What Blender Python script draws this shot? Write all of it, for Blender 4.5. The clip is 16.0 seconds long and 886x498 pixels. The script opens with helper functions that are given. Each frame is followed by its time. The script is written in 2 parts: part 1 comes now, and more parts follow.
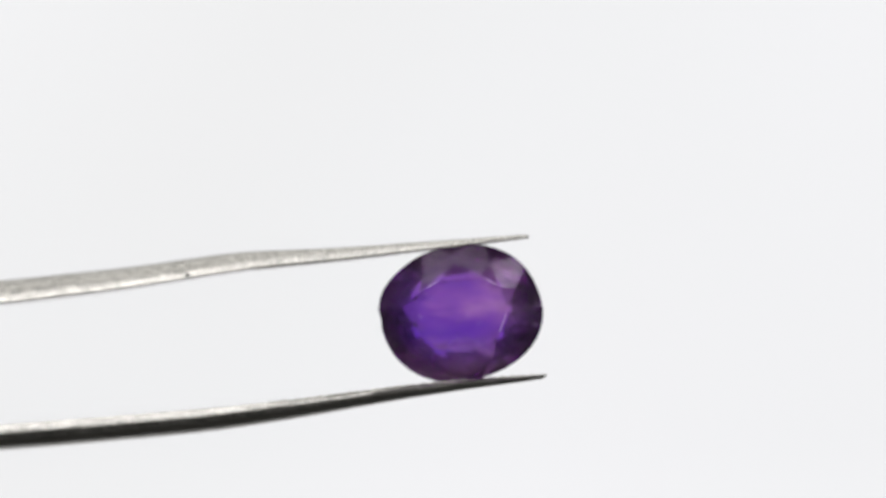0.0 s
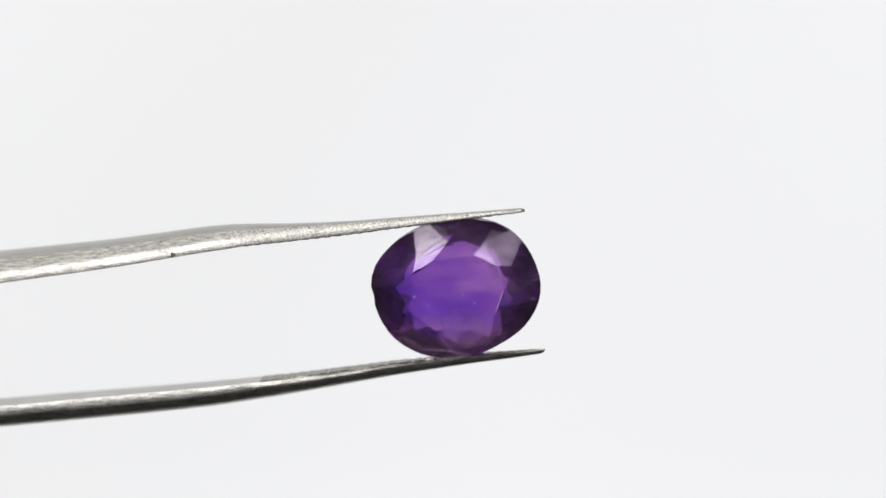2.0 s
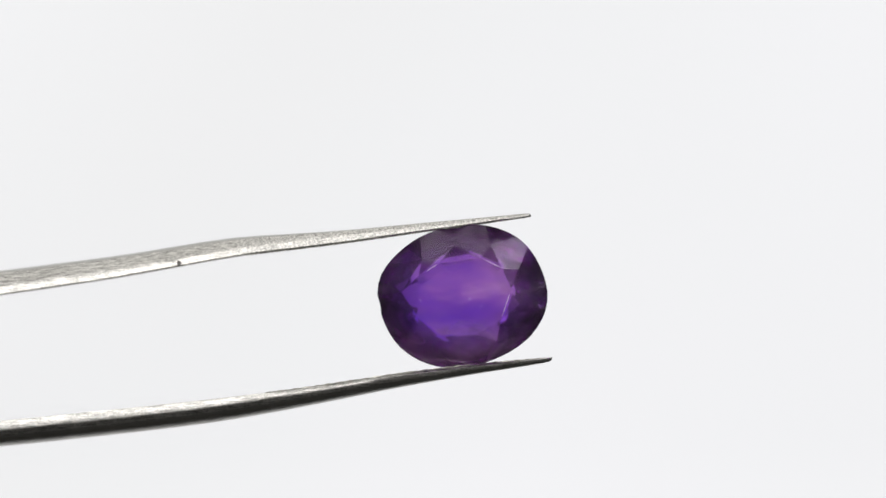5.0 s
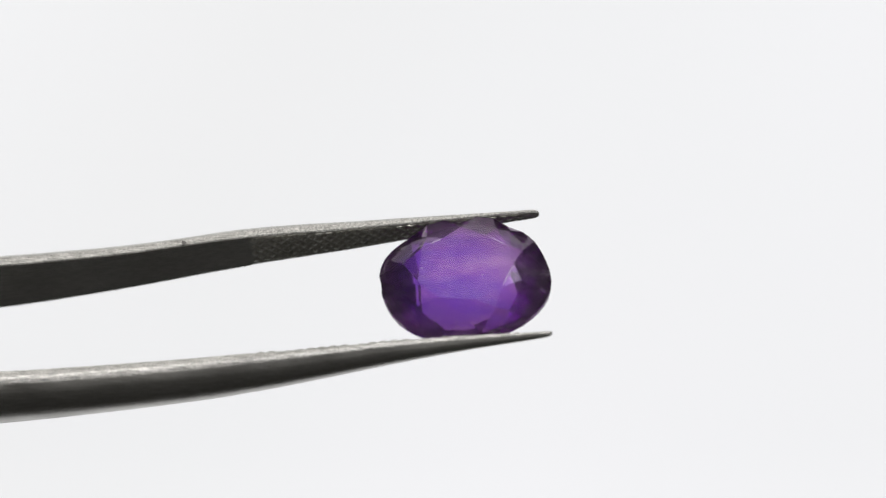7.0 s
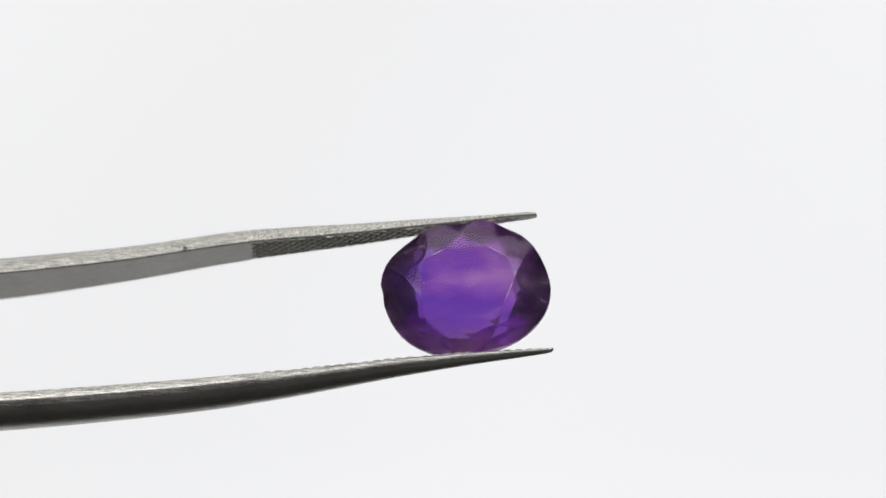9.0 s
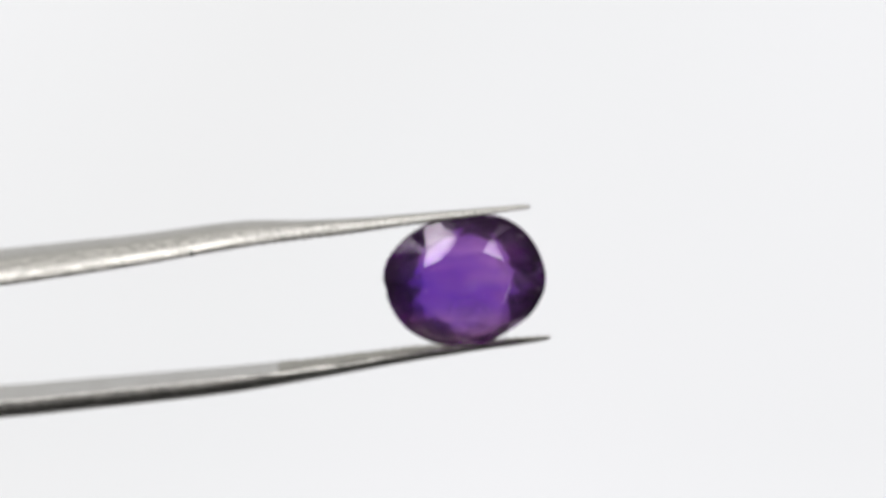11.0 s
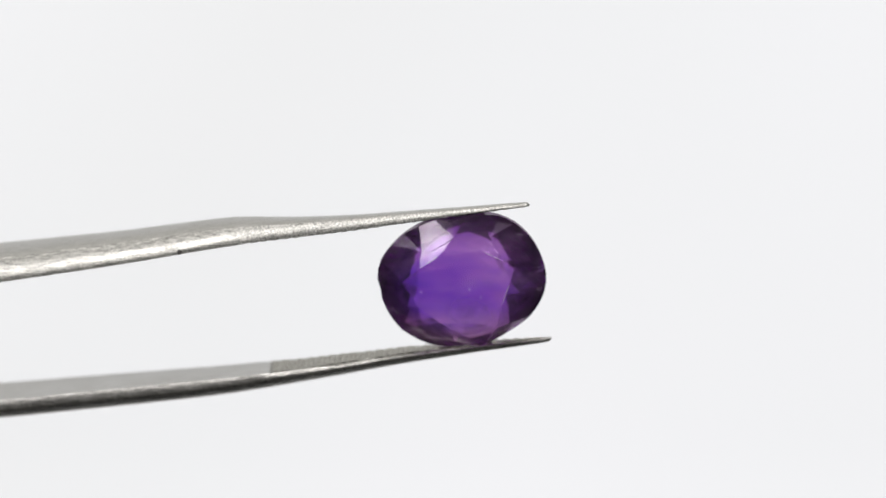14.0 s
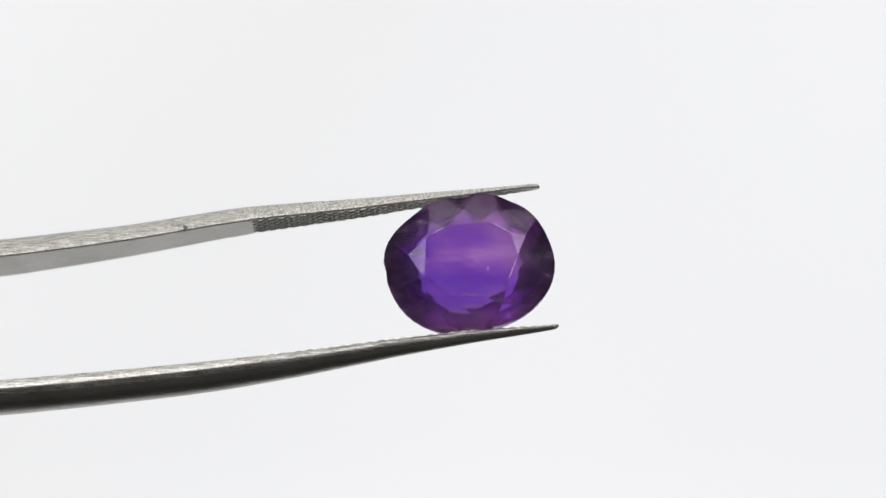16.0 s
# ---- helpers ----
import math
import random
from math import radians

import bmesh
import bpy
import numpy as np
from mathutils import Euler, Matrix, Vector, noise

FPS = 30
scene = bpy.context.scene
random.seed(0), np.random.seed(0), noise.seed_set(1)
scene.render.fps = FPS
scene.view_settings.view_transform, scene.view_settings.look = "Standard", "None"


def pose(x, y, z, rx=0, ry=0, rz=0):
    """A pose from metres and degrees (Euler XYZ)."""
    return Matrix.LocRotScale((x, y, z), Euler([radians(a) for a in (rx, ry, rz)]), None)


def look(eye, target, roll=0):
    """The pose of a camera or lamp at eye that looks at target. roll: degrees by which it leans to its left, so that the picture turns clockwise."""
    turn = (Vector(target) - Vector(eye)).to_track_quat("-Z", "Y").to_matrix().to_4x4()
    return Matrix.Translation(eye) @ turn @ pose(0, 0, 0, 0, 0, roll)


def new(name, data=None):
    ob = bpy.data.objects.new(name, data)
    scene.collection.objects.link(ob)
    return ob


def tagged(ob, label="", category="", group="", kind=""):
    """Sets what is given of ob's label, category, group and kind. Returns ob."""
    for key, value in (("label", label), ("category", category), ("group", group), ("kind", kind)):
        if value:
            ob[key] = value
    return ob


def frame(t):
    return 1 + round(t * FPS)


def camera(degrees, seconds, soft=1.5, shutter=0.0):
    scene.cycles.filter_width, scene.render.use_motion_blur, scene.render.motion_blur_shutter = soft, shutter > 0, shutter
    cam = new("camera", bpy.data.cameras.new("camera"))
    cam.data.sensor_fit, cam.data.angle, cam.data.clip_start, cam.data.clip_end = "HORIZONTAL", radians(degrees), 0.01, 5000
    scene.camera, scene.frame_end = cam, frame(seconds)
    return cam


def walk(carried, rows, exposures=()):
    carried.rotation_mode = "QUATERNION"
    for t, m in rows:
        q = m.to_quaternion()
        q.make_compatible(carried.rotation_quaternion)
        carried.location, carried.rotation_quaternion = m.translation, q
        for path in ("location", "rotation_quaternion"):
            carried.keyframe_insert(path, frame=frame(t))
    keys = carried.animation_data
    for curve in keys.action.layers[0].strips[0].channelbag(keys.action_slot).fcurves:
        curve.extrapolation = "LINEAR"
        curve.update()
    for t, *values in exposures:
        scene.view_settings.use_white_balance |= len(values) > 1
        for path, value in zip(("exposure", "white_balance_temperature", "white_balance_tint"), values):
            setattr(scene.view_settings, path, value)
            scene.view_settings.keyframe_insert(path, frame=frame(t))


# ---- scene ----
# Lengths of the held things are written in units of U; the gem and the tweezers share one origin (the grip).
U = 4e-5
A, B = 148.5, 124.0          # half length and half height of the gem's oval outline
EYE = Vector((0, -0.25, 0.25))
cam = camera(14.3, 16.0, soft=1.5)
cam.data.dof.use_dof = True
cam.data.dof.focus_distance = 0.2465
cam.data.dof.aperture_fstop = 20
walk(cam, [(0, look(EYE, (0, 0, 0.25))), (16, look(EYE, (0, 0, 0.25)))])

# the hold: seconds, millimetres from the point on the optical axis, degrees
HOLD = [
    (0, 1.35, 6.04, -4.61, -1.63, 0.46, 0.16),
    (0.5, 1.42, 3.98, -4.71, 3.23, 0.01, 0.18),
    (1, 1.19, -1.20, -3.47, 0.48, -0.06, 0.11),
    (1.5, 1.06, -2.56, -2.92, 0.00, -0.00, -0.00),
    (2, 0.96, -1.71, -2.82, 10.46, -0.73, -0.37),
    (2.5, 1.25, -0.98, -3.35, 13.88, -1.18, -0.06),
    (3, 1.27, 1.01, -3.27, 18.17, -1.52, 0.03),
    (3.5, 1.34, 1.70, -3.34, 19.22, -1.73, 0.08),
    (3.7, 1.36, 1.59, -3.34, 18.6, -1.68, 0.06),
    (5.8, 1.50, -5.51, -3.02, -15.6, 0.95, -1.55),
    (6, 1.56, -6.00, -2.91, -18.98, 1.62, -1.70),
    (6.5, 1.73, -6.52, -2.53, -26.74, 2.00, -2.17),
    (7, 1.56, -5.70, -1.79, -34.92, 1.69, -3.60),
    (7.5, 1.68, -3.20, -1.50, -42.93, 2.50, -4.38),
    (8, 1.64, -1.61, -1.46, -47.38, 1.60, -5.05),
    (8.5, 1.76, -2.23, -2.25, -34.36, 1.94, -3.08),
    (9, 1.65, -2.31, -2.57, -21.06, 1.49, -0.63),
    (9.2, 1.65, -2.2, -2.57, -16.6, 1.15, -0.08),
    (11.3, 1.66, 9.97, -2.40, 19.6, -2.2, 1.24),
    (11.5, 1.66, 10.20, -2.36, 21.76, -2.51, 1.24),
    (12, 1.37, 7.36, -1.93, 26.47, -3.31, 1.27),
    (12.5, 1.40, 3.86, -2.25, 22.41, -2.22, 0.69),
    (13, 1.31, -0.52, -1.96, 19.04, -2.00, 0.30),
    (13.5, 1.34, -0.35, -2.21, 22.05, -2.39, 0.11),
    (14, 1.40, -0.30, -2.32, 17.83, -1.68, -0.15),
    (14.5, 1.76, -0.61, -2.49, 8.37, -0.62, 0.00),
    (15, 1.61, -1.86, -1.39, -1.37, -0.42, -0.02),
    (15.5, 1.72, -2.99, -0.96, -10.14, -0.27, -0.08),
    (16, 1.88, -4.17, -0.89, -15.35, 0.39, -0.32),
]


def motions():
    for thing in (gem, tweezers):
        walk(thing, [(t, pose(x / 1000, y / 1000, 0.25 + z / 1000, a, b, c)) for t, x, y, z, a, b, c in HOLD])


# ---- world and lights ----
world = bpy.data.worlds.new("world")
scene.world = world
world.use_nodes = True
wb = world.node_tree.nodes["Background"]
wb.inputs["Color"].default_value = (0.9, 0.95, 1, 1)
wb.inputs["Strength"].default_value = 0.02


def area_lamp(name, m, sx, sy, power, color):
    data = bpy.data.lights.new(name, "AREA")
    data.shape, data.size, data.size_y, data.energy, data.color = "RECTANGLE", sx, sy, power, color
    lamp = new(name, data)
    lamp.matrix_world = m
    return lamp


# a bright ceiling panel, and two softboxes behind the camera on both sides of it
area_lamp("ceiling_panel_glow", pose(0, -0.15, 1.49), 1.7, 2.0, 9.2, (1, 0.985, 0.96))
area_lamp("softbox_glow", look((-0.39, -0.755, 0.53), (0, 0, 0.25)), 0.38, 0.4, 3.7, (1, 0.98, 0.97))
area_lamp("softbox_glow", look((0.36, -0.74, 0.51), (0, 0, 0.25)), 0.34, 0.36, 2.4, (0.98, 0.98, 1))
# two weaker ones out to the sides
area_lamp("side_softbox_glow", look((-0.68, -0.57, 0.7), (0, 0, 0.25)), 0.34, 0.34, 1.1, (1, 0.99, 0.98))
area_lamp("side_softbox_glow", look((0.68, -0.44, 0.83), (0, 0, 0.25)), 0.34, 0.34, 1.0, (0.99, 0.99, 1))


# ---- materials ----
def material(name, color, rough, metal=0.0):
    m = bpy.data.materials.new(name)
    m.use_nodes = True
    b = m.node_tree.nodes["Principled BSDF"]
    b.inputs["Base Color"].default_value = (*color, 1)
    b.inputs["Roughness"].default_value = rough
    b.inputs["Metallic"].default_value = metal
    return m, m.node_tree, b


def link(tree, a, b):
    tree.links.new(a, b)


def coords(tree, scale, slant=0):
    tc = tree.nodes.new("ShaderNodeTexCoord")
    mp = tree.nodes.new("ShaderNodeMapping")
    mp.inputs["Scale"].default_value = scale
    mp.inputs["Rotation"].default_value = (0, radians(slant), 0)
    link(tree, tc.outputs["Object"], mp.inputs["Vector"])
    return mp.outputs["Vector"]


def noise_tex(tree, vec, scale, detail=4, rough=0.6):
    n = tree.nodes.new("ShaderNodeTexNoise")
    n.inputs["Scale"].default_value, n.inputs["Detail"].default_value, n.inputs["Roughness"].default_value = scale, detail, rough
    link(tree, vec, n.inputs["Vector"])
    return n.outputs["Fac"]


def ramp(tree, fac, stops):
    r = tree.nodes.new("ShaderNodeValToRGB")
    e = r.color_ramp.elements
    while len(e) < len(stops):
        e.new(0.5)
    for el, (p, c) in zip(e, stops):
        el.position, el.color = p, (*c, 1)
    link(tree, fac, r.inputs["Fac"])
    return r.outputs["Color"]


def bump(tree, bsdf, fac, strength, distance):
    b = tree.nodes.new("ShaderNodeBump")
    b.inputs["Strength"].default_value, b.inputs["Distance"].default_value = strength, distance
    link(tree, fac, b.inputs["Height"])
    link(tree, b.outputs["Normal"], bsdf.inputs["Normal"])


def steel(name, lo, hi, rough_lo, rough_hi, stretch, grain, relief, slant=0, pits=0.0):
    """Worked steel: fine strokes in one direction, broad dull patches, and tiny pits."""
    m, tree, b = material(name, hi, rough_hi, 1.0)
    fine = noise_tex(tree, coords(tree, stretch, slant), grain, 4, 0.6)
    broad = noise_tex(tree, coords(tree, (1, 1, 1)), 260, 3)
    speck = noise_tex(tree, coords(tree, (0.7, 1, 1)), 9000, 2, 0.5)
    tone = tree.nodes.new("ShaderNodeMath")
    tone.operation, tone.inputs[1].default_value = "MULTIPLY_ADD", 0.68
    half = tree.nodes.new("ShaderNodeMath")
    half.operation, half.inputs[1].default_value = "MULTIPLY", 0.32
    link(tree, speck, half.inputs[0])
    link(tree, fine, tone.inputs[0])
    link(tree, half.outputs[0], tone.inputs[2])
    link(tree, ramp(tree, tone.outputs[0], [(0.38, lo), (0.62, hi)]), b.inputs["Base Color"])
    r = ramp(tree, broad, [(0.3, (rough_lo,) * 3), (0.7, (rough_hi,) * 3)])
    link(tree, r, b.inputs["Roughness"])
    both = tree.nodes.new("ShaderNodeMath")
    both.operation, both.inputs[1].default_value = "MULTIPLY_ADD", pits
    link(tree, speck, both.inputs[0])
    link(tree, fine, both.inputs[2])
    bump(tree, b, both.outputs[0], relief, 0.00006)
    return m


# brushed faces: fine lines along the arm; filed edges: steep fine strokes; pitted edges: no direction
STEEL = steel("brushed_steel", (0.37, 0.36, 0.335), (0.5, 0.49, 0.465), 0.3, 0.4, (0.04, 1, 1), 9000, 0.2, 0, 0.3)
FILED = steel("filed_steel", (0.28, 0.272, 0.253), (0.74, 0.725, 0.685), 0.32, 0.46, (0.12, 1, 1), 8000, 0.4, 58, 0.4)
EDGE = steel("worn_steel_edge", (0.27, 0.262, 0.245), (0.74, 0.725, 0.69), 0.32, 0.46, (0.12, 1, 1), 9000, 0.4, 6, 0.5)
PITTED = steel("pitted_steel", (0.27, 0.262, 0.243), (0.78, 0.765, 0.725), 0.32, 0.46, (0.7, 1, 1), 9000, 0.45, 20, 0.6)
GRIP = steel("knurled_steel", (0.28, 0.27, 0.24), (0.46, 0.45, 0.41), 0.3, 0.4, (1, 1, 1), 6000, 0.3)


def amethyst():
    """Clear purple glass with a polished skin and a little milky haze; every pass through a face, and every turn inside, tints the light."""
    m, tree, b = material("amethyst", (0.3, 0.1, 0.6), 0.0)
    zone = noise_tex(tree, coords(tree, (0.5, 1, 1.7)), 380, 5, 0.6)
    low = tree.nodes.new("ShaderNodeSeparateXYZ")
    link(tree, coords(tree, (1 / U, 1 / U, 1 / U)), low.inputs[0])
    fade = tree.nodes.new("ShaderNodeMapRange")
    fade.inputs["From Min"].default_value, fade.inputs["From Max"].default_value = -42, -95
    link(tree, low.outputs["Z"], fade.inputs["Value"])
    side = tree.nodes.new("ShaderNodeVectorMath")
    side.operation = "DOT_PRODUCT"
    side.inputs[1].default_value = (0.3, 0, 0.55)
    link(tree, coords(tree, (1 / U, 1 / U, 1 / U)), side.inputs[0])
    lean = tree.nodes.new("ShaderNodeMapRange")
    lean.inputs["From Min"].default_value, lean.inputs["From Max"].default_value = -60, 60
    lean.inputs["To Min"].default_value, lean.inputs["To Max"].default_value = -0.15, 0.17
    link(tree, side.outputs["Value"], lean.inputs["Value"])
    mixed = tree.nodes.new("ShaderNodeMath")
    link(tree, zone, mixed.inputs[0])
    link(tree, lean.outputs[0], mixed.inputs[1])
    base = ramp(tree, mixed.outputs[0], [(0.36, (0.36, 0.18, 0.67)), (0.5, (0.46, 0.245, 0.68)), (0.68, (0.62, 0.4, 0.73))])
    # the rim's shade is put into the tint: violet core, dark plum towards the girdle
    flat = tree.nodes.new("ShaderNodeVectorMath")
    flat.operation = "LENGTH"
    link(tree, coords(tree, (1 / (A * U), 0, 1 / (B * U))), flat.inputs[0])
    rim_shade = tree.nodes.new("ShaderNodeMapRange")
    rim_shade.interpolation_type = "SMOOTHSTEP"
    rim_shade.inputs["From Min"].default_value, rim_shade.inputs["From Max"].default_value = 0.55, 0.98
    rim_shade.inputs["To Min"].default_value, rim_shade.inputs["To Max"].default_value = 0, 1
    link(tree, flat.outputs["Value"], rim_shade.inputs["Value"])
    rim_shaded = tree.nodes.new("ShaderNodeMix")
    rim_shaded.data_type = "RGBA"
    link(tree, rim_shade.outputs[0], rim_shaded.inputs["Factor"])
    link(tree, base, rim_shaded.inputs["A"])
    rim_shaded.inputs["B"].default_value = (0.29, 0.115, 0.33, 1)
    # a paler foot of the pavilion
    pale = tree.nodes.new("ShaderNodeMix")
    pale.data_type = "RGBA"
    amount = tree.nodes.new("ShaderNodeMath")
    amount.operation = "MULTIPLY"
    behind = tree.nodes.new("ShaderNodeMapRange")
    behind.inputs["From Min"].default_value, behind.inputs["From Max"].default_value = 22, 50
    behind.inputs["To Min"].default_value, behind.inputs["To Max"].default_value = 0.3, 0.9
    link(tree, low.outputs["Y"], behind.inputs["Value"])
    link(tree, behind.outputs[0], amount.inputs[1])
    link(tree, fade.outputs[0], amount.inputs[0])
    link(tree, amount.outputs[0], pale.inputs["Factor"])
    link(tree, rim_shaded.outputs["Result"], pale.inputs["A"])
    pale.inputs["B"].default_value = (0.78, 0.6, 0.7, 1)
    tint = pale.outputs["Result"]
    glass = tree.nodes.new("ShaderNodeBsdfGlass")
    glass.inputs["IOR"].default_value, glass.inputs["Roughness"].default_value = 1.55, 0.12
    # a crisp crown over a poorly polished pavilion
    deep = tree.nodes.new("ShaderNodeSeparateXYZ")
    link(tree, coords(tree, (1 / U, 1 / U, 1 / U)), deep.inputs[0])
    dull = tree.nodes.new("ShaderNodeMapRange")
    dull.inputs["From Min"].default_value, dull.inputs["From Max"].default_value = 18, 34
    dull.inputs["To Min"].default_value, dull.inputs["To Max"].default_value = 0.12, 0.25
    link(tree, deep.outputs["Y"], dull.inputs["Value"])
    link(tree, dull.outputs[0], glass.inputs["Roughness"])
    link(tree, tint, glass.inputs["Color"])
    milk = tree.nodes.new("ShaderNodeAddShader")
    through_light = tree.nodes.new("ShaderNodeBsdfTranslucent")
    through_light.inputs["Color"].default_value = (0.46, 0.37, 0.44, 1)
    front_light = tree.nodes.new("ShaderNodeBsdfDiffuse")
    front_light.inputs["Color"].default_value = (0.46, 0.34, 0.5, 1)
    link(tree, through_light.outputs[0], milk.inputs[0])
    link(tree, front_light.outputs[0], milk.inputs[1])
    skin = tree.nodes.new("ShaderNodeBsdfGlossy")
    skin.inputs["Roughness"].default_value = 0.02
    polish = noise_tex(tree, coords(tree, (0.15, 1, 1), 40), 9000, 3, 0.6)
    lines = tree.nodes.new("ShaderNodeBump")
    lines.inputs["Strength"].default_value, lines.inputs["Distance"].default_value = 0.12, 0.000002
    link(tree, polish, lines.inputs["Height"])
    link(tree, lines.outputs["Normal"], skin.inputs["Normal"])
    haze = tree.nodes.new("ShaderNodeMixShader")
    wisps = noise_tex(tree, coords(tree, (0.5, 1, 1.3)), 620, 6, 0.72)
    milky = ramp(tree, wisps, [(0.42, (0.015, 0.015, 0.015)), (0.57, (0.05, 0.05, 0.05)), (0.7, (0.14, 0.14, 0.14))])
    # a pale cloud low in the stone
    apart = tree.nodes.new("ShaderNodeVectorMath")
    apart.operation = "DISTANCE"
    apart.inputs[1].default_value = (6, 28, -66)
    link(tree, coords(tree, (0.7 / U, 0.5 / U, 1 / U)), apart.inputs[0])
    cloud = tree.nodes.new("ShaderNodeMapRange")
    cloud.interpolation_type = "SMOOTHSTEP"
    cloud.inputs["From Min"].default_value, cloud.inputs["From Max"].default_value = 42, 6
    cloud.inputs["To Min"].default_value, cloud.inputs["To Max"].default_value = 0, 0.75
    link(tree, apart.outputs["Value"], cloud.inputs["Value"])
    drift = tree.nodes.new("ShaderNodeMath")
    drift.operation = "MULTIPLY_ADD"
    link(tree, cloud.outputs[0], drift.inputs[0])
    link(tree, wisps, drift.inputs[1])
    link(tree, milky, drift.inputs[2])
    link(tree, drift.outputs[0], haze.inputs["Fac"])
    link(tree, glass.outputs[0], haze.inputs[1])
    link(tree, milk.outputs[0], haze.inputs[2])
    mix = tree.nodes.new("ShaderNodeMixShader")
    edge = tree.nodes.new("ShaderNodeLayerWeight")
    power = tree.nodes.new("ShaderNodeMath")
    power.operation, power.inputs[1].default_value = "POWER", 5.0
    link(tree, edge.outputs["Facing"], power.inputs[0])
    gloss = tree.nodes.new("ShaderNodeMath")
    gloss.operation, gloss.inputs[1].default_value, gloss.inputs[2].default_value = "MULTIPLY_ADD", 0.92, 0.058
    link(tree, power.outputs[0], gloss.inputs[0])
    smear = noise_tex(tree, coords(tree, (1, 1, 1.4)), 700, 4, 0.6)
    uneven = tree.nodes.new("ShaderNodeMapRange")
    uneven.inputs["From Min"].default_value, uneven.inputs["From Max"].default_value = 0.36, 0.64
    uneven.inputs["To Min"].default_value, uneven.inputs["To Max"].default_value = 0.55, 1.2
    link(tree, smear, uneven.inputs["Value"])
    sheen = tree.nodes.new("ShaderNodeMath")
    sheen.operation = "MULTIPLY"
    link(tree, gloss.outputs[0], sheen.inputs[0])
    link(tree, uneven.outputs[0], sheen.inputs[1])
    link(tree, sheen.outputs[0], mix.inputs["Fac"])
    link(tree, haze.outputs[0], mix.inputs[1])
    link(tree, skin.outputs[0], mix.inputs[2])
    link(tree, mix.outputs[0], tree.nodes["Material Output"].inputs["Surface"])
    tree.nodes.remove(b)
    return m


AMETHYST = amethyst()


def matte(name, a, b_, scale, rough=0.85, relief=0.2):
    m, tree, b = material(name, a, rough)
    f = noise_tex(tree, coords(tree, (1, 1, 1)), scale, 6)
    link(tree, ramp(tree, f, [(0.3, a), (0.7, b_)]), b.inputs["Base Color"])
    bump(tree, b, f, relief, 0.001)
    return m


TABLE_MAT = matte("black_tabletop", (0.006, 0.006, 0.005), (0.014, 0.013, 0.011), 60, 0.7)
WALL_MAT = matte("grey_wall_paint", (0.27, 0.268, 0.262), (0.32, 0.318, 0.31), 30)
CEIL_MAT = matte("white_ceiling_paint", (0.75, 0.75, 0.74), (0.8, 0.8, 0.79), 30)


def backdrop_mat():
    m, tree, b = material("white_backdrop_painted_glow", (0.8, 0.8, 0.8), 0.4)
    # the backdrop's uneven light is put into its glow, brighter towards the right
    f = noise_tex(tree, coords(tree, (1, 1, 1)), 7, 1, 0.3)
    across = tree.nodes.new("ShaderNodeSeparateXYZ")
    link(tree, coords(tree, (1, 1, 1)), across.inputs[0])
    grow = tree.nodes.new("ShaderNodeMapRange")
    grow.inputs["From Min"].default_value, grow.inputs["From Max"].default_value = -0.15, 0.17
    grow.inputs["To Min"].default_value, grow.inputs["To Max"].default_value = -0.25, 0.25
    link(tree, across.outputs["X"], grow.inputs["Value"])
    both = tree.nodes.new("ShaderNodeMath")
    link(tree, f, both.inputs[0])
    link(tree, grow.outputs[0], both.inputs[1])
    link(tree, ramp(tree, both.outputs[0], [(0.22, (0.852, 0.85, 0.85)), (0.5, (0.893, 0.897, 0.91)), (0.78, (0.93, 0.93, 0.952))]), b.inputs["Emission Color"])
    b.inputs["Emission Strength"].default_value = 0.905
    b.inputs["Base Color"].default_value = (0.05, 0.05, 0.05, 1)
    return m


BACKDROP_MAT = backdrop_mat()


# ---- mesh tools ----
def mesh_of(name, bm, mats, sharp=None):
    me = bpy.data.meshes.new(name)
    bm.normal_update()
    bm.to_mesh(me)
    bm.free()
    for m in mats:
        me.materials.append(m)
    if sharp is not None:
        me.polygons.foreach_set("use_smooth", [True] * len(me.polygons))
        me.set_sharp_from_angle(angle=radians(sharp))
    return me


def part(name, bm, mats, parent, label="", sharp=None):
    ob = new(name, mesh_of(name, bm, mats if isinstance(mats, (list, tuple)) else [mats], sharp))
    ob.parent = parent
    return tagged(ob, label)


def slab(x0, x1, y0, y1, z0, z1, bevel=0.0):
    bm = bmesh.new()
    bmesh.ops.create_cube(bm, size=1)
    bmesh.ops.scale(bm, vec=(x1 - x0, y1 - y0, z1 - z0), verts=bm.verts)
    bmesh.ops.translate(bm, vec=((x0 + x1) / 2, (y0 + y1) / 2, (z0 + z1) / 2), verts=bm.verts)
    if bevel:
        bmesh.ops.bevel(bm, geom=list(bm.edges), offset=bevel, segments=2, affect="EDGES")
    return bm


def structure(name, bm, mat, label):
    return tagged(new(name, mesh_of(name, bm, [mat])), label, kind="structure")


# ---- the setting ----
structure("floor", slab(-1.6, 1.6, -1.6, 1.6, -0.80, -0.75), WALL_MAT, "plain dark grey floor of the small studio")
structure("ceiling", slab(-1.6, 1.6, -1.6, 1.6, 1.5, 1.55), CEIL_MAT, "plain white ceiling of the small studio")
structure("wall_north", slab(-1.6, 1.6, 1.6, 1.65, -0.75, 1.5), WALL_MAT, "plain dark grey wall behind the white backdrop")
structure("wall_south", slab(-1.6, 1.6, -1.65, -1.6, -0.75, 1.5), WALL_MAT, "plain dark grey wall facing the white backdrop")
structure("wall_west", slab(-1.65, -1.6, -1.6, 1.6, -0.75, 1.5), WALL_MAT, "plain dark grey side wall of the small studio")
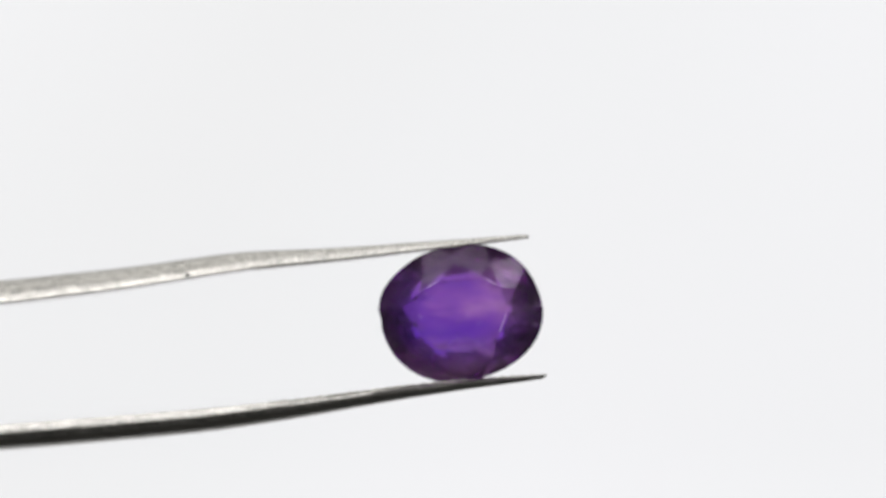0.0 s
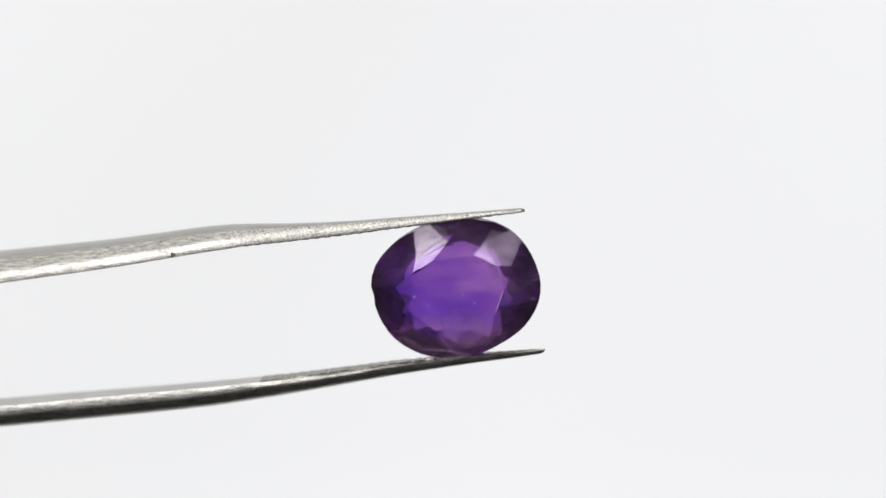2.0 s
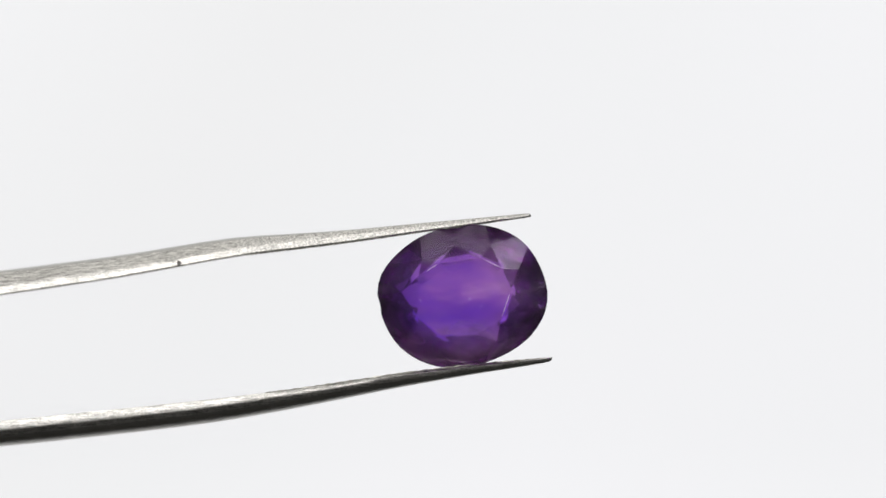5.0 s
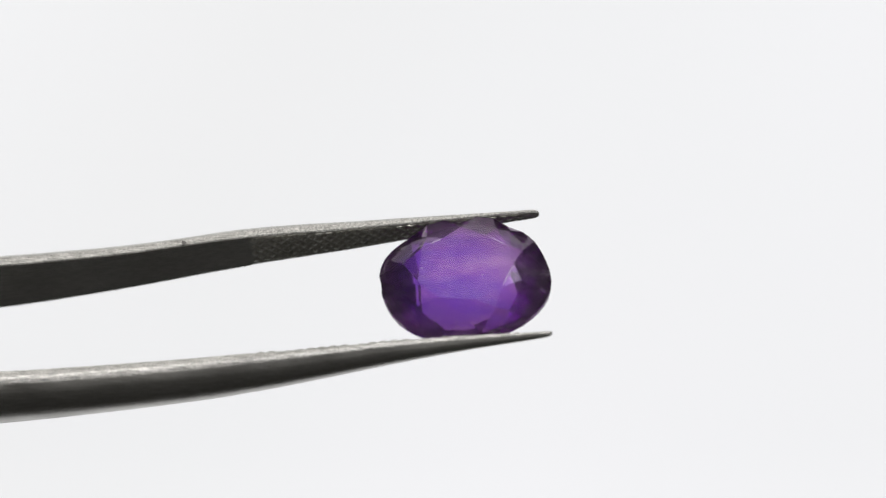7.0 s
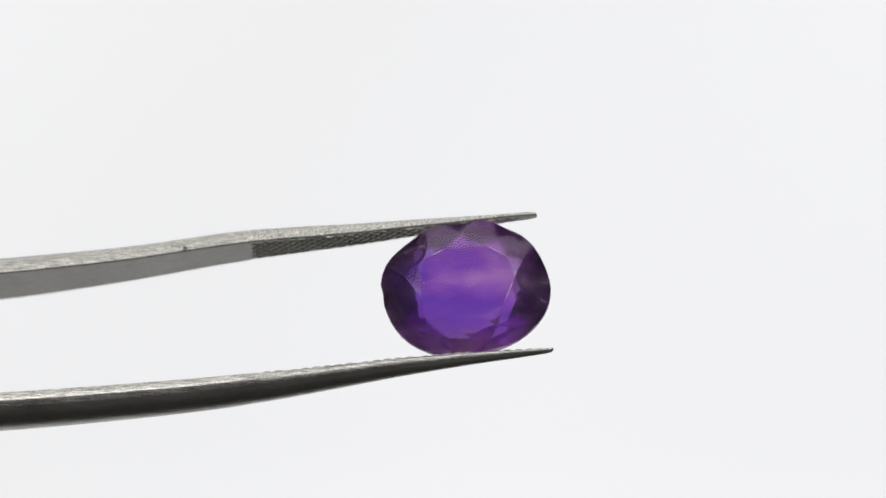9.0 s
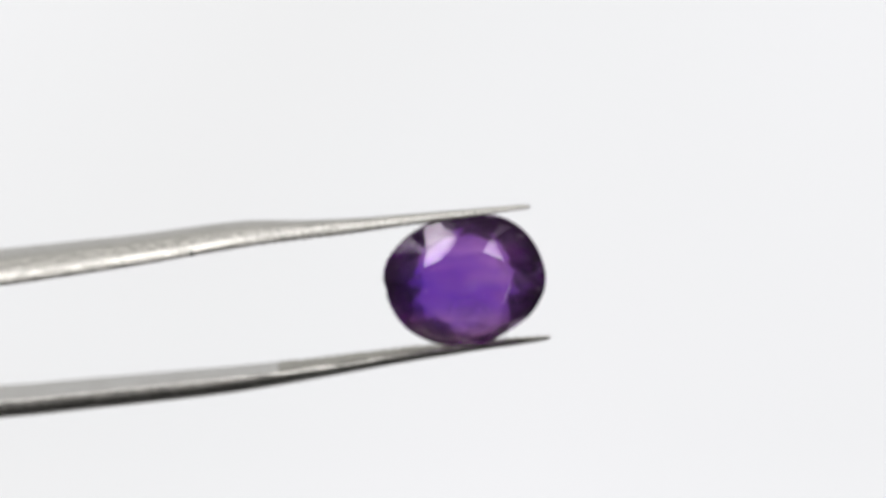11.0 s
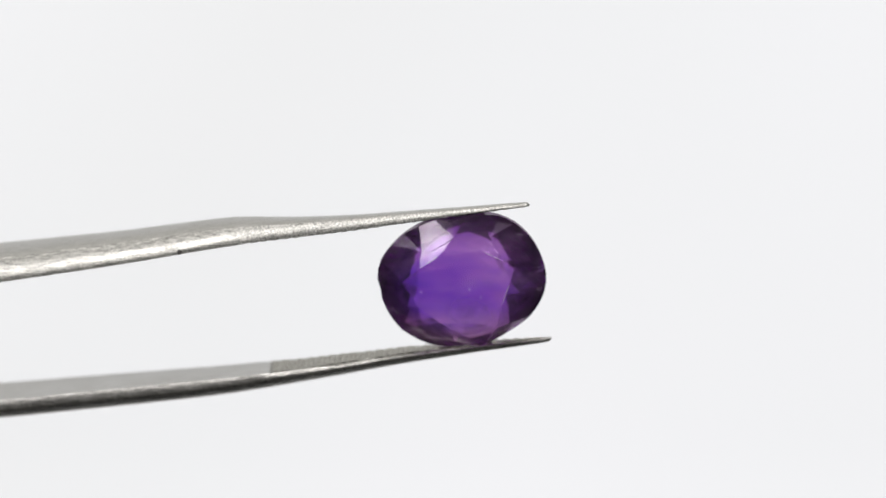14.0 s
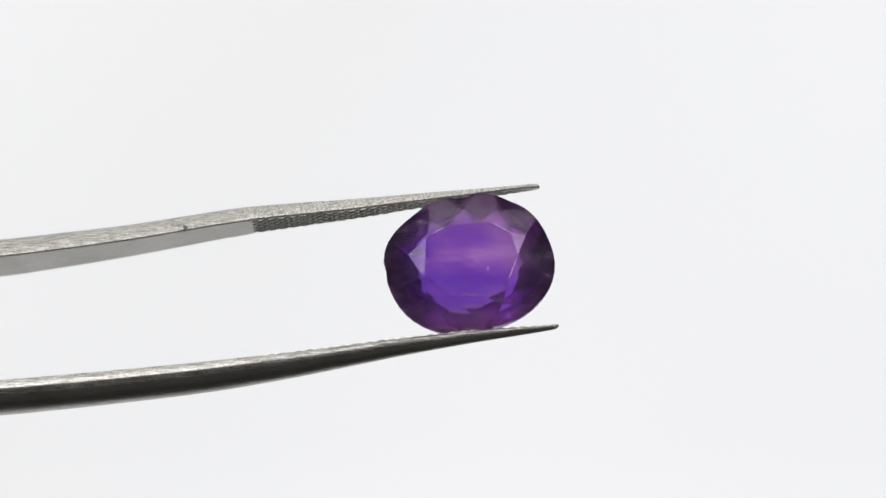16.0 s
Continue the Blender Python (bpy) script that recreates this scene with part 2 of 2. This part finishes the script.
structure("wall_east", slab(1.6, 1.65, -1.6, 1.6, -0.75, 1.5), WALL_MAT, "plain dark grey side wall of the small studio")
structure("tabletop", slab(-1.2, 1.2, -1.0, 0.6, -0.04, 0.0, 0.004), TABLE_MAT, "matt black tabletop under the white backdrop")


def sweep():
    """A sheet that lies on the table, curves up and stands behind."""
    line = [(0.26, 0.004), (0.28, 0.004), (0.3, 0.004)]
    line += [(0.3 + 0.2 * math.sin(radians(a)), 0.204 - 0.2 * math.cos(radians(a))) for a in range(6, 91, 7)]
    line += [(0.5, 0.5), (0.5, 0.9)]
    bm = bmesh.new()
    rings = []
    for k, (y, z) in enumerate(line):
        a, b = line[max(0, k - 1)], line[min(len(line) - 1, k + 1)]
        d = Vector((b[0] - a[0], b[1] - a[1])).normalized() * 0.002
        rings.append([bm.verts.new(p) for p in ((-0.5, y, z), (0.5, y, z), (0.5, y + d.y, z - d.x), (-0.5, y + d.y, z - d.x))])
    for a, b in zip(rings, rings[1:]):
        for i in range(4):
            bm.faces.new((a[i], a[(i + 1) % 4], b[(i + 1) % 4], b[i]))
    bm.faces.new(rings[0])
    bm.faces.new(rings[-1])
    bmesh.ops.recalc_face_normals(bm, faces=bm.faces)
    return bm


structure("backdrop", sweep(), BACKDROP_MAT, "plain white backdrop sweep, its uneven light painted into its glow")

# ---- the gem ----
CROWN, GIRDLE = 38.0, -6.0
MIDDLE, BACK = 40.0, 76.0     # depths of the pavilion's middle line and of its flat back
# corners of the table facet and, between each and the next, the outer corner of the star facet
TABLE = [(85, 10), (71, 49), (33, 68), (-40, 59), (-75, 38), (-78, -33), (-39, -65), (23, -66), (67, -41)]
DROPS = [11, 11, 10, 10, 12, 16.2, 8.8, 6, 12.6]   # how far the star corners lie below the table
STARS = [(98, 46), (51, 89), (-12, 91), (-69, 67), (-106, 10), (-73, -71), (-10, -84), (59, -78), (100, -14)]
BROAD = (1, 2, 3, 4)   # the kites that end in an edge at the girdle


def oval(angle, r):
    """A point of the slightly lopsided oval outline, at r of its radius."""
    a = radians(angle)
    chip = 0.02 if 184 < angle % 360 < 191 else 0.0
    k = 1.008 - chip + 0.015 * math.sin(a) + 0.013 * math.sin(2 * a) + 0.004 * math.cos(3 * a) + 0.005 * math.sin(3 * a) - 0.021 * math.sin(4 * a)
    for where, grow in ((218, 0.018), (143, -0.032), (48, 0.022), (335, -0.018)):
        k += grow * math.exp(-((angle % 360 - where) / 20) ** 2)
    return A * k * r * math.cos(a), B * k * r * math.sin(a)


def girdle_angle(x, z):
    return math.degrees(math.atan2(z / B, x / A)) % 360


def gem_body():
    bm = bmesh.new()
    n = len(TABLE)

    def put(x, z, depth):
        return bm.verts.new(((x - 1.5) * U, (depth + 10) * U, (z - 2.5) * U))

    def v(angle, r, depth):
        return put(*oval(angle, r), depth)

    mains = [girdle_angle(STARS[i - 1][0] + STARS[i][0], STARS[i - 1][1] + STARS[i][1]) for i in range(n)]
    half = [((mains[(i + 1) % n] - mains[i]) % 360) / 2 for i in range(n)]
    mid = [mains[i] + half[i] for i in range(n)]
    table = [put(x, z, -CROWN) for x, z in TABLE]
    highs = [CROWN - d for d in DROPS]
    star = [put(x, z, -h) for (x, z), h in zip(STARS, highs)]
    # the girdle: a curved line of short flats; a broad kite meets it along two of them, a narrow one in a point
    N = 3

    def plane(p, q, r, x, z):
        """The height at (x, z) of the plane through three points (x, z, height)."""
        a3 = np.array(((p[0], p[1], 1), (q[0], q[1], 1), (r[0], r[1], 1)), float)
        c = np.linalg.solve(a3, np.array((p[2], q[2], r[2]), float))
        return float(c[0] * x + c[1] * z + c[2])

    def kite_height(i, angle):
        i %= n
        t, p, q = (*TABLE[i], CROWN), (*STARS[i - 1], highs[i - 1]), (*STARS[i], highs[i])
        return min(12.0, max(-6.0, plane(t, p, q, *oval(angle, 1))))

    top, low = [], []
    for i in range(n):
        angles = [mains[i] + half[i] * k / N for k in range(2 * N)]
        heights = {0: kite_height(i, angles[0]), N: GIRDLE}
        first, last = int(i in BROAD), 2 * N - int((i + 1) % n in BROAD)
        if first:
            heights[1] = kite_height(i, angles[1])
        if last < 2 * N:
            heights[last] = kite_height(i + 1, angles[-1])
        following = mains[(i + 1) % n]
        ends = {True: (oval(angles[first], 1), heights[first]), False: (oval(angles[last], 1), heights[last]) if last < 2 * N else (oval(following, 1), kite_height(i + 1, following))}
        for k, angle in enumerate(angles):
            if k not in heights:
                # each half facet is flat
                spot, high = ends[k < N]
                heights[k] = plane((*STARS[i], highs[i]), (*spot, high), (*oval(angles[N], 1), GIRDLE), *oval(angle, 1))
            top.append(v(angle, 1.0, -heights[k]))
            low.append(v(angle, 1.0, 16 - 2 * abs(k - N) / N))
    m = len(top)
    bm.faces.new(table)

    def fan(tip, ring, start, count):
        for k in range(count):
            bm.faces.new((tip, ring[(start + k + 1) % m], ring[(start + k) % m]))

    for i in range(n):
        j = (i + 1) % n
        bm.faces.new((table[i], table[j], star[i]))
        if i in BROAD:
            bm.faces.new((table[i], star[i], top[2 * N * i + 1], top[2 * N * i], top[2 * N * i - 1], star[i - 1]))
        else:
            bm.faces.new((table[i], star[i], top[2 * N * i]))
            bm.faces.new((table[i], top[2 * N * i], star[i - 1]))
        first, last = int(i in BROAD), int(j in BROAD)
        fan(star[i], top, 2 * N * i + first, 2 * N - first - last)
    for i in range(m):
        j = (i + 1) % m
        bm.faces.new((top[i], top[j], low[j], low[i]))
    # pavilion: steep halves at the girdle, gentler mains, a broad flat back
    under = [v(a, 0.86, MIDDLE) for a in mid]
    back = [v(a, 0.46 + 0.03 * math.sin(7 * i), BACK) for i, a in enumerate(mains)]
    bm.faces.new(back)
    for i in range(n):
        j = (i + 1) % n
        fan(under[i], low, 2 * N * i, 2 * N)
        bm.faces.new((under[i], low[2 * N * j], under[j], back[j]))
        bm.faces.new((under[i], back[j], back[i]))
    bmesh.ops.recalc_face_normals(bm, faces=bm.faces)
    return bm


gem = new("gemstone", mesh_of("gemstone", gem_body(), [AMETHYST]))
tagged(gem, "faceted oval purple amethyst held between steel tweezer tips", "gemstone")

SCRATCH_AND_GLINT = matte("scratched_stone_and_glint", (0.4, 0.3, 0.5), (0.55, 0.45, 0.62), 4000, 0.3)


def sliver(x, z, angle, length, width):
    """A fine raised burr on the table facet."""
    bm = bmesh.new()
    bmesh.ops.create_cube(bm, size=1)
    bmesh.ops.scale(bm, vec=(length * U, 0.6 * U, width * U), verts=bm.verts)
    for vert in bm.verts:
        if vert.co.x > 0:
            vert.co.z *= 0.3
    bmesh.ops.rotate(bm, cent=(0, 0, 0), matrix=Matrix.Rotation(radians(angle), 3, "Y"), verts=bm.verts)
    bmesh.ops.translate(bm, vec=(x * U, (10 - CROWN - 0.25) * U, z * U), verts=bm.verts)
    return bm


for x, z, angle, length, width in ((-74, -8, 40, 4, 0.9), (11.5, -6, 75, 8, 0.5), (31, -20, 100, 5, 0.7)):
    part("scratch", sliver(x, z, angle, length, width), SCRATCH_AND_GLINT, gem, "fine pale scratch on polished stone")


def worn(a, b):
    """A hair-thin worn line along a facet edge of the crown, between two of its corners, its glint put into the colour.
    """
    bm = bmesh.new()
    p, q = (Vector((x - 1.5, 10 - CROWN, z - 2.5)) for x, z in (a, b))
    side = (q - p).cross(Vector((0, 1, 0))).normalized()
    rings = []
    for k in range(7):
        w = (0.1, 0.55, 0.8, 0.5, 0.75, 0.45, 0.1)[k]
        c = p.lerp(q, k / 6)
        rings.append([bm.verts.new(v * U) for v in (c + side * w, c - Vector((0, 0.35, 0)), c - side * w, c + Vector((0, 0.3, 0)))])
    for a_, b_ in zip(rings, rings[1:]):
        for i in range(4):
            bm.faces.new((a_[i], a_[(i + 1) % 4], b_[(i + 1) % 4], b_[i]))
    bm.faces.new(rings[0])
    bm.faces.new(rings[-1])
    bmesh.ops.recalc_face_normals(bm, faces=bm.faces)
    return bm


# worn edges whose glints are painted on as pale slivers
for a, b in (((83, 4), (69, -35)), ((69, 50), (40, 65)), ((-42, 58), (-62, 46))):
    part("worn_edge_glint", worn(a, b), SCRATCH_AND_GLINT, gem, "fine worn line along a facet edge, its glint painted pale")


def crack():
    """A fine dark crack across one of the crown's kite facets."""
    bm = bmesh.new()
    t3, s2, s3 = (Vector((x - 1.5, 10 - h, z - 2.5)) for x, z, h in ((*TABLE[3], CROWN), (*STARS[2], CROWN - DROPS[2]), (*STARS[3], CROWN - DROPS[3])))
    out = (s2 - t3).cross(s3 - t3).normalized()
    out = out if out.y < 0 else -out
    line = [t3.lerp(s2, 0.93), t3.lerp(s2, 0.55) + (s3 - t3) * 0.22, t3.lerp(s3, 0.55) + (s2 - t3) * 0.12, t3.lerp(s3, 0.74)]
    rings = []
    for k, p in enumerate(line):
        across = (line[min(3, k + 1)] - line[max(0, k - 1)]).cross(out).normalized() * (0.9, 0.8, 0.6, 0.25)[k]
        rings.append([bm.verts.new(q * U) for q in (p + across + out * 0.1, p + out * 0.5, p - across + out * 0.1, p - out * 0.4)])
    for a, b in zip(rings, rings[1:]):
        for i in range(4):
            bm.faces.new((a[i], a[(i + 1) % 4], b[(i + 1) % 4], b[i]))
    bm.faces.new(rings[0])
    bm.faces.new(rings[-1])
    bmesh.ops.recalc_face_normals(bm, faces=bm.faces)
    return bm


FLECK = matte("dark_fleck", (0.03, 0.012, 0.04), (0.07, 0.03, 0.08), 4000, 0.7)


def fleck(x, depth, z, size):
    """A tiny uneven crystal inside the stone."""
    bm = bmesh.new()
    bmesh.ops.create_icosphere(bm, subdivisions=1, radius=size * U)
    for vert in bm.verts:
        vert.co *= random.uniform(0.6, 1.3)
    bmesh.ops.scale(bm, vec=(1.2, 0.5, 0.8), verts=bm.verts)
    bmesh.ops.translate(bm, vec=(x * U, (10 + depth) * U, z * U), verts=bm.verts)
    return bm


for x, depth, z, size in ((62, -8, 44, 1.8), (70, -6, 36, 1.3), (56, -10, 50, 1.2), (30, -14, 46, 1.0), (78, -4, 28, 1.5), (-30, 6, -44, 1.2), (40, 8, -52, 1.1)):
    part("inclusion", fleck(x, depth, z, size), FLECK, gem, "tiny dark inclusion inside the stone")

part("crack", crack(), FLECK, gem, "fine dark crack across a facet")

# ---- the tweezers ----
GX, GY, GZ = 26.5, -64.0, -73.0   # the gem's centre in the hold's plan


def curve_at(points, x):
    return float(np.interp(x, [p[0] for p in points], [p[1] for p in points]))


# lines along the arms, in the plan: where along, height of the gripping face, from far behind to the tip
UPPER = [(-4000, -430), (-3400, -360), (-2600, -240), (-1700, -152), (-784, -59.5), (-584, -33), (-384, 0.5), (-184, 21), (-44, 39), (56, 51), (147, 63)]
LOWER = [(-4000, -431), (-3400, -423), (-2600, -389), (-1700, -337), (-784, -281), (-584, -263.5), (-384, -245), (-234, -227), (-84, -206), (56, -191), (181, -183)]
TIP = [(0, 4), (1.5, 9), (4, 13), (8, 15.5), (20, 18)]
WIDTH_UPPER = [(0, 6), (1.5, 11), (4, 16), (8, 20), (20, 23), (315, 62), (531, 91), (731, 107), (931, 129), (1900, 190), (2800, 215), (3600, 180), (4200, 150)]
WIDTH_LOWER = TIP + [(315, 68), (565, 108), (765, 126), (965, 143), (1900, 195), (2800, 215), (3600, 180), (4200, 150)]
SIDE_UPPER = [(0, 3), (2, 5), (7, 6.5), (100, 11), (211, 16.5), (411, 25), (500, 29), (955, 39), (4200, 36)]
SWELL_UPPER = [(0, 1), (5, 2), (100, 2.5), (211, 3), (411, 5), (500, 6), (955, 6), (4200, 12)]
SIDE_LOWER = [(0, 3), (3, 5), (8, 6), (100, 12), (245, 16), (405, 21), (545, 27), (645, 31), (955, 34), (4200, 34)]
SWELL_LOWER = [(0, 1), (5, 3), (100, 6), (245, 10), (405, 13), (545, 16), (645, 17), (955, 19), (4200, 14)]
BEVEL_UPPER = [(0, 1), (20, 2), (480, 9), (560, 20), (955, 25), (4200, 26)]   # how far the outer rim of each edge leans in
BEVEL_LOWER = [(0, 1), (20, 3), (300, 8), (480, 12), (955, 17), (4200, 18)]
BACK_UPPER = [(0, 0.5), (300, 0.55), (420, 0.7), (520, 0.95), (955, 0.95), (4200, 1)]   # thickness of the rear edge against the front edge
BACK_LOWER = [(0, 0.5), (380, 0.45), (580, 0.4), (955, 0.2), (4200, 0.6)]
CENTRE = [(0, -58), (531, -3), (731, 17.6), (931, 35), (4200, 180)]


def smooth(points, x, reach=48):
    return sum(curve_at(points, x + k * reach / 3) for k in (-3, -2, -1, 0, 1, 2, 3)) / 7


def soft(points, d):
    return smooth(points, d, min(90, d * 0.6))


def arm(line, out, tip, side, swell, width, bevel, back, chamfer, twist, flat, far_flat, edge):
    """One arm: a blade with a flat gripping face, filed edges and a swelling outer face. out: +1 for the upper, -1 for the lower."""
    bm = bmesh.new()
    ds = [0, 1.5, 3, 5, 8, 12, 20, 35] + list(range(50, 960, 18)) + list(range(980, 4100, 60))
    rings = []
    for d in ds:
        x = tip - d
        w, s, c = curve_at(width, d) / 2, soft(side, d), soft(swell, d)
        z0, y0 = smooth(line, x) if d > 80 else curve_at(line, x), soft(CENTRE, d)
        e = min(2.0, w * 0.2)
        sunk = 1.4 * min(1, max(0, min((d - 8) / 40, (508 - d) / 4)))   # the grip is cut into the face
        z0 += out * sunk
        s -= sunk
        cy, ch = curve_at(chamfer, d) * e, max(e, (0.28 if d < 510 else 0.48) * s) if curve_at(chamfer, d) > 1.5 else e
        inset = min(soft(bevel, d), 0.6 * w)
        rear = min(inset, 6.0)   # the rear edge is hardly rounded
        v1, far = w - inset, s * curve_at(back, d)
        y1, y2 = (inset - rear) / 2, w - (inset + rear) / 2
        prof = [(-w + cy, 0), (-w, ch), *((-w + i * inset, h * s) for i, h in edge), (-v1, s)]
        prof += [(y1 + y2 * k, far + (s - far) * (1 - k) / 2 + c * ((1 - abs(k) ** flat) ** 0.85 if k < 0 else 1 - k ** far_flat)) for k in (-0.96, -0.88, -0.76, -0.62, -0.45, -0.2, 0.1, 0.4, 0.65, 0.82, 0.93)]
        prof += [(w - rear, far), (w - 0.5 * rear, 0.85 * far), (w, min(e, 0.6 * far)), (w - e, 0)]
        rings.append([bm.verts.new(((x - GX) * U, (y0 + y - GY) * U, (z0 + out * h + twist * (y + w) - GZ) * U)) for y, h in prof])
    n = len(rings[0])
    for a, b in zip(rings, rings[1:]):
        for i in range(n):
            j = (i + 1) % n
            f = bm.faces.new((a[i], a[j], b[j], b[i]))
            f.material_index = 0 if i not in (0, 1, 2, n - 2, n - 3, n - 4) and not (out > 0 and i == 3) else 1 if b[0].co.x * (1 / U) + GX < tip - 520 else 2
    bm.faces.new(rings[0])
    bm.faces.new(rings[-1])
    bmesh.ops.recalc_face_normals(bm, faces=bm.faces)
    return bm


def teeth(line, out, tip, width, rim, twist):
    """The crosshatched grip: staggered rows of small blunt pyramids on the gripping face."""
    bm = bmesh.new()
    p, row, d = 19.0, 0, 14.0
    while d < 504:
        w = curve_at(width, d) / 2 - rim
        k = math.floor(w / p) + 1
        for i in range(-k, k + 1):
            y = (i + (0.5 if row % 2 else 0)) * p
            lo, hi = max(-w, y - p / 2), min(w, y + p / 2)
            if hi - lo < 4:
                continue
            mid = min(max(y, lo), hi)

            def at(along, yy, h):
                x = tip - d + along
                z0 = smooth(line, x) if d > 80 else curve_at(line, x)
                return bm.verts.new(((x - GX) * U, (soft(CENTRE, d - along) + yy - GY) * U, (z0 - out * h + twist * (yy + w) - GZ) * U))

            base = [at(-p / 2, mid, -1.7), at(0, hi, -1.7), at(p / 2, mid, -1.7), at(0, lo, -1.7)]
            q = 0.16
            crest = [at(-p * q, mid, 0.3), at(0, mid + (hi - mid) * q * 2, 0.3), at(p * q, mid, 0.3), at(0, mid + (lo - mid) * q * 2, 0.3)]
            for a in range(4):
                b = (a + 1) % 4
                if (base[a].co - base[b].co).length > 1e-7:
                    bm.faces.new((base[a], base[b], crest[b], crest[a]))
            bm.faces.new(crest)
        d += p / 2
        row += 1
    bmesh.ops.recalc_face_normals(bm, faces=bm.faces)
    return bm


tweezers = tagged(new("tweezers"), "brushed stainless steel tweezers gripping a purple gem", "tweezers")
upper_arm = part("arm", arm(UPPER, 1, 147.5, SIDE_UPPER, SWELL_UPPER, WIDTH_UPPER, BEVEL_UPPER, BACK_UPPER, [(0, 1), (4200, 1)], 0.0, 2.8, 2.6, ((0.05, 0.42), (0.5, 0.74))), [STEEL, FILED, PITTED], tweezers, "brushed steel arm with filed edges", 40)
lower_arm = part("arm", arm(LOWER, -1, 181, SIDE_LOWER, SWELL_LOWER, WIDTH_LOWER, BEVEL_LOWER, BACK_LOWER, [(0, 1), (30, 1.6), (100, 2), (510, 2.2), (600, 3), (4200, 4)], -0.11, 2.1, 1.5, ((0.1, 0.56), (0.47, 0.8))), [STEEL, EDGE, EDGE], tweezers, "brushed steel arm with filed edges", 55)
part("grip_teeth", teeth(UPPER, 1, 147.5, WIDTH_UPPER, 5.0, 0.0), GRIP, upper_arm, "crosshatched steel gripping teeth")
part("grip_teeth", teeth(LOWER, -1, 181, WIDTH_LOWER, 4.5, -0.11), GRIP, lower_arm, "crosshatched steel gripping teeth")


def nick():
    """A small dark dent in the filed edge of the upper arm."""
    bm = bmesh.new()
    ring = []
    for i in range(9):
        a = 2 * math.pi * i / 9
        r = 4.2 + 1.2 * math.sin(3 * a + 1)
        ring.append(bm.verts.new(((-472.7 + r * math.cos(a) - GX) * U, 0, (-9 + 1.2 * r * math.sin(a) - GZ) * U)))
    bm.faces.new(ring)
    made = bmesh.ops.extrude_face_region(bm, geom=list(bm.faces))
    bmesh.ops.translate(bm, vec=(0, 1.2 * U, 0), verts=[g for g in made["geom"] if isinstance(g, bmesh.types.BMVert)])
    d = 147.5 + 472.7
    near = soft(CENTRE, d) - curve_at(WIDTH_UPPER, d) / 2
    bmesh.ops.translate(bm, vec=(0, (near - 0.4 - GY) * U, 0), verts=bm.verts)
    bmesh.ops.recalc_face_normals(bm, faces=bm.faces)
    return bm


part("nick", nick(), matte("dull_pit", (0.07, 0.065, 0.06), (0.14, 0.13, 0.12), 9000, 0.6), upper_arm, "small dark dent in the steel edge")

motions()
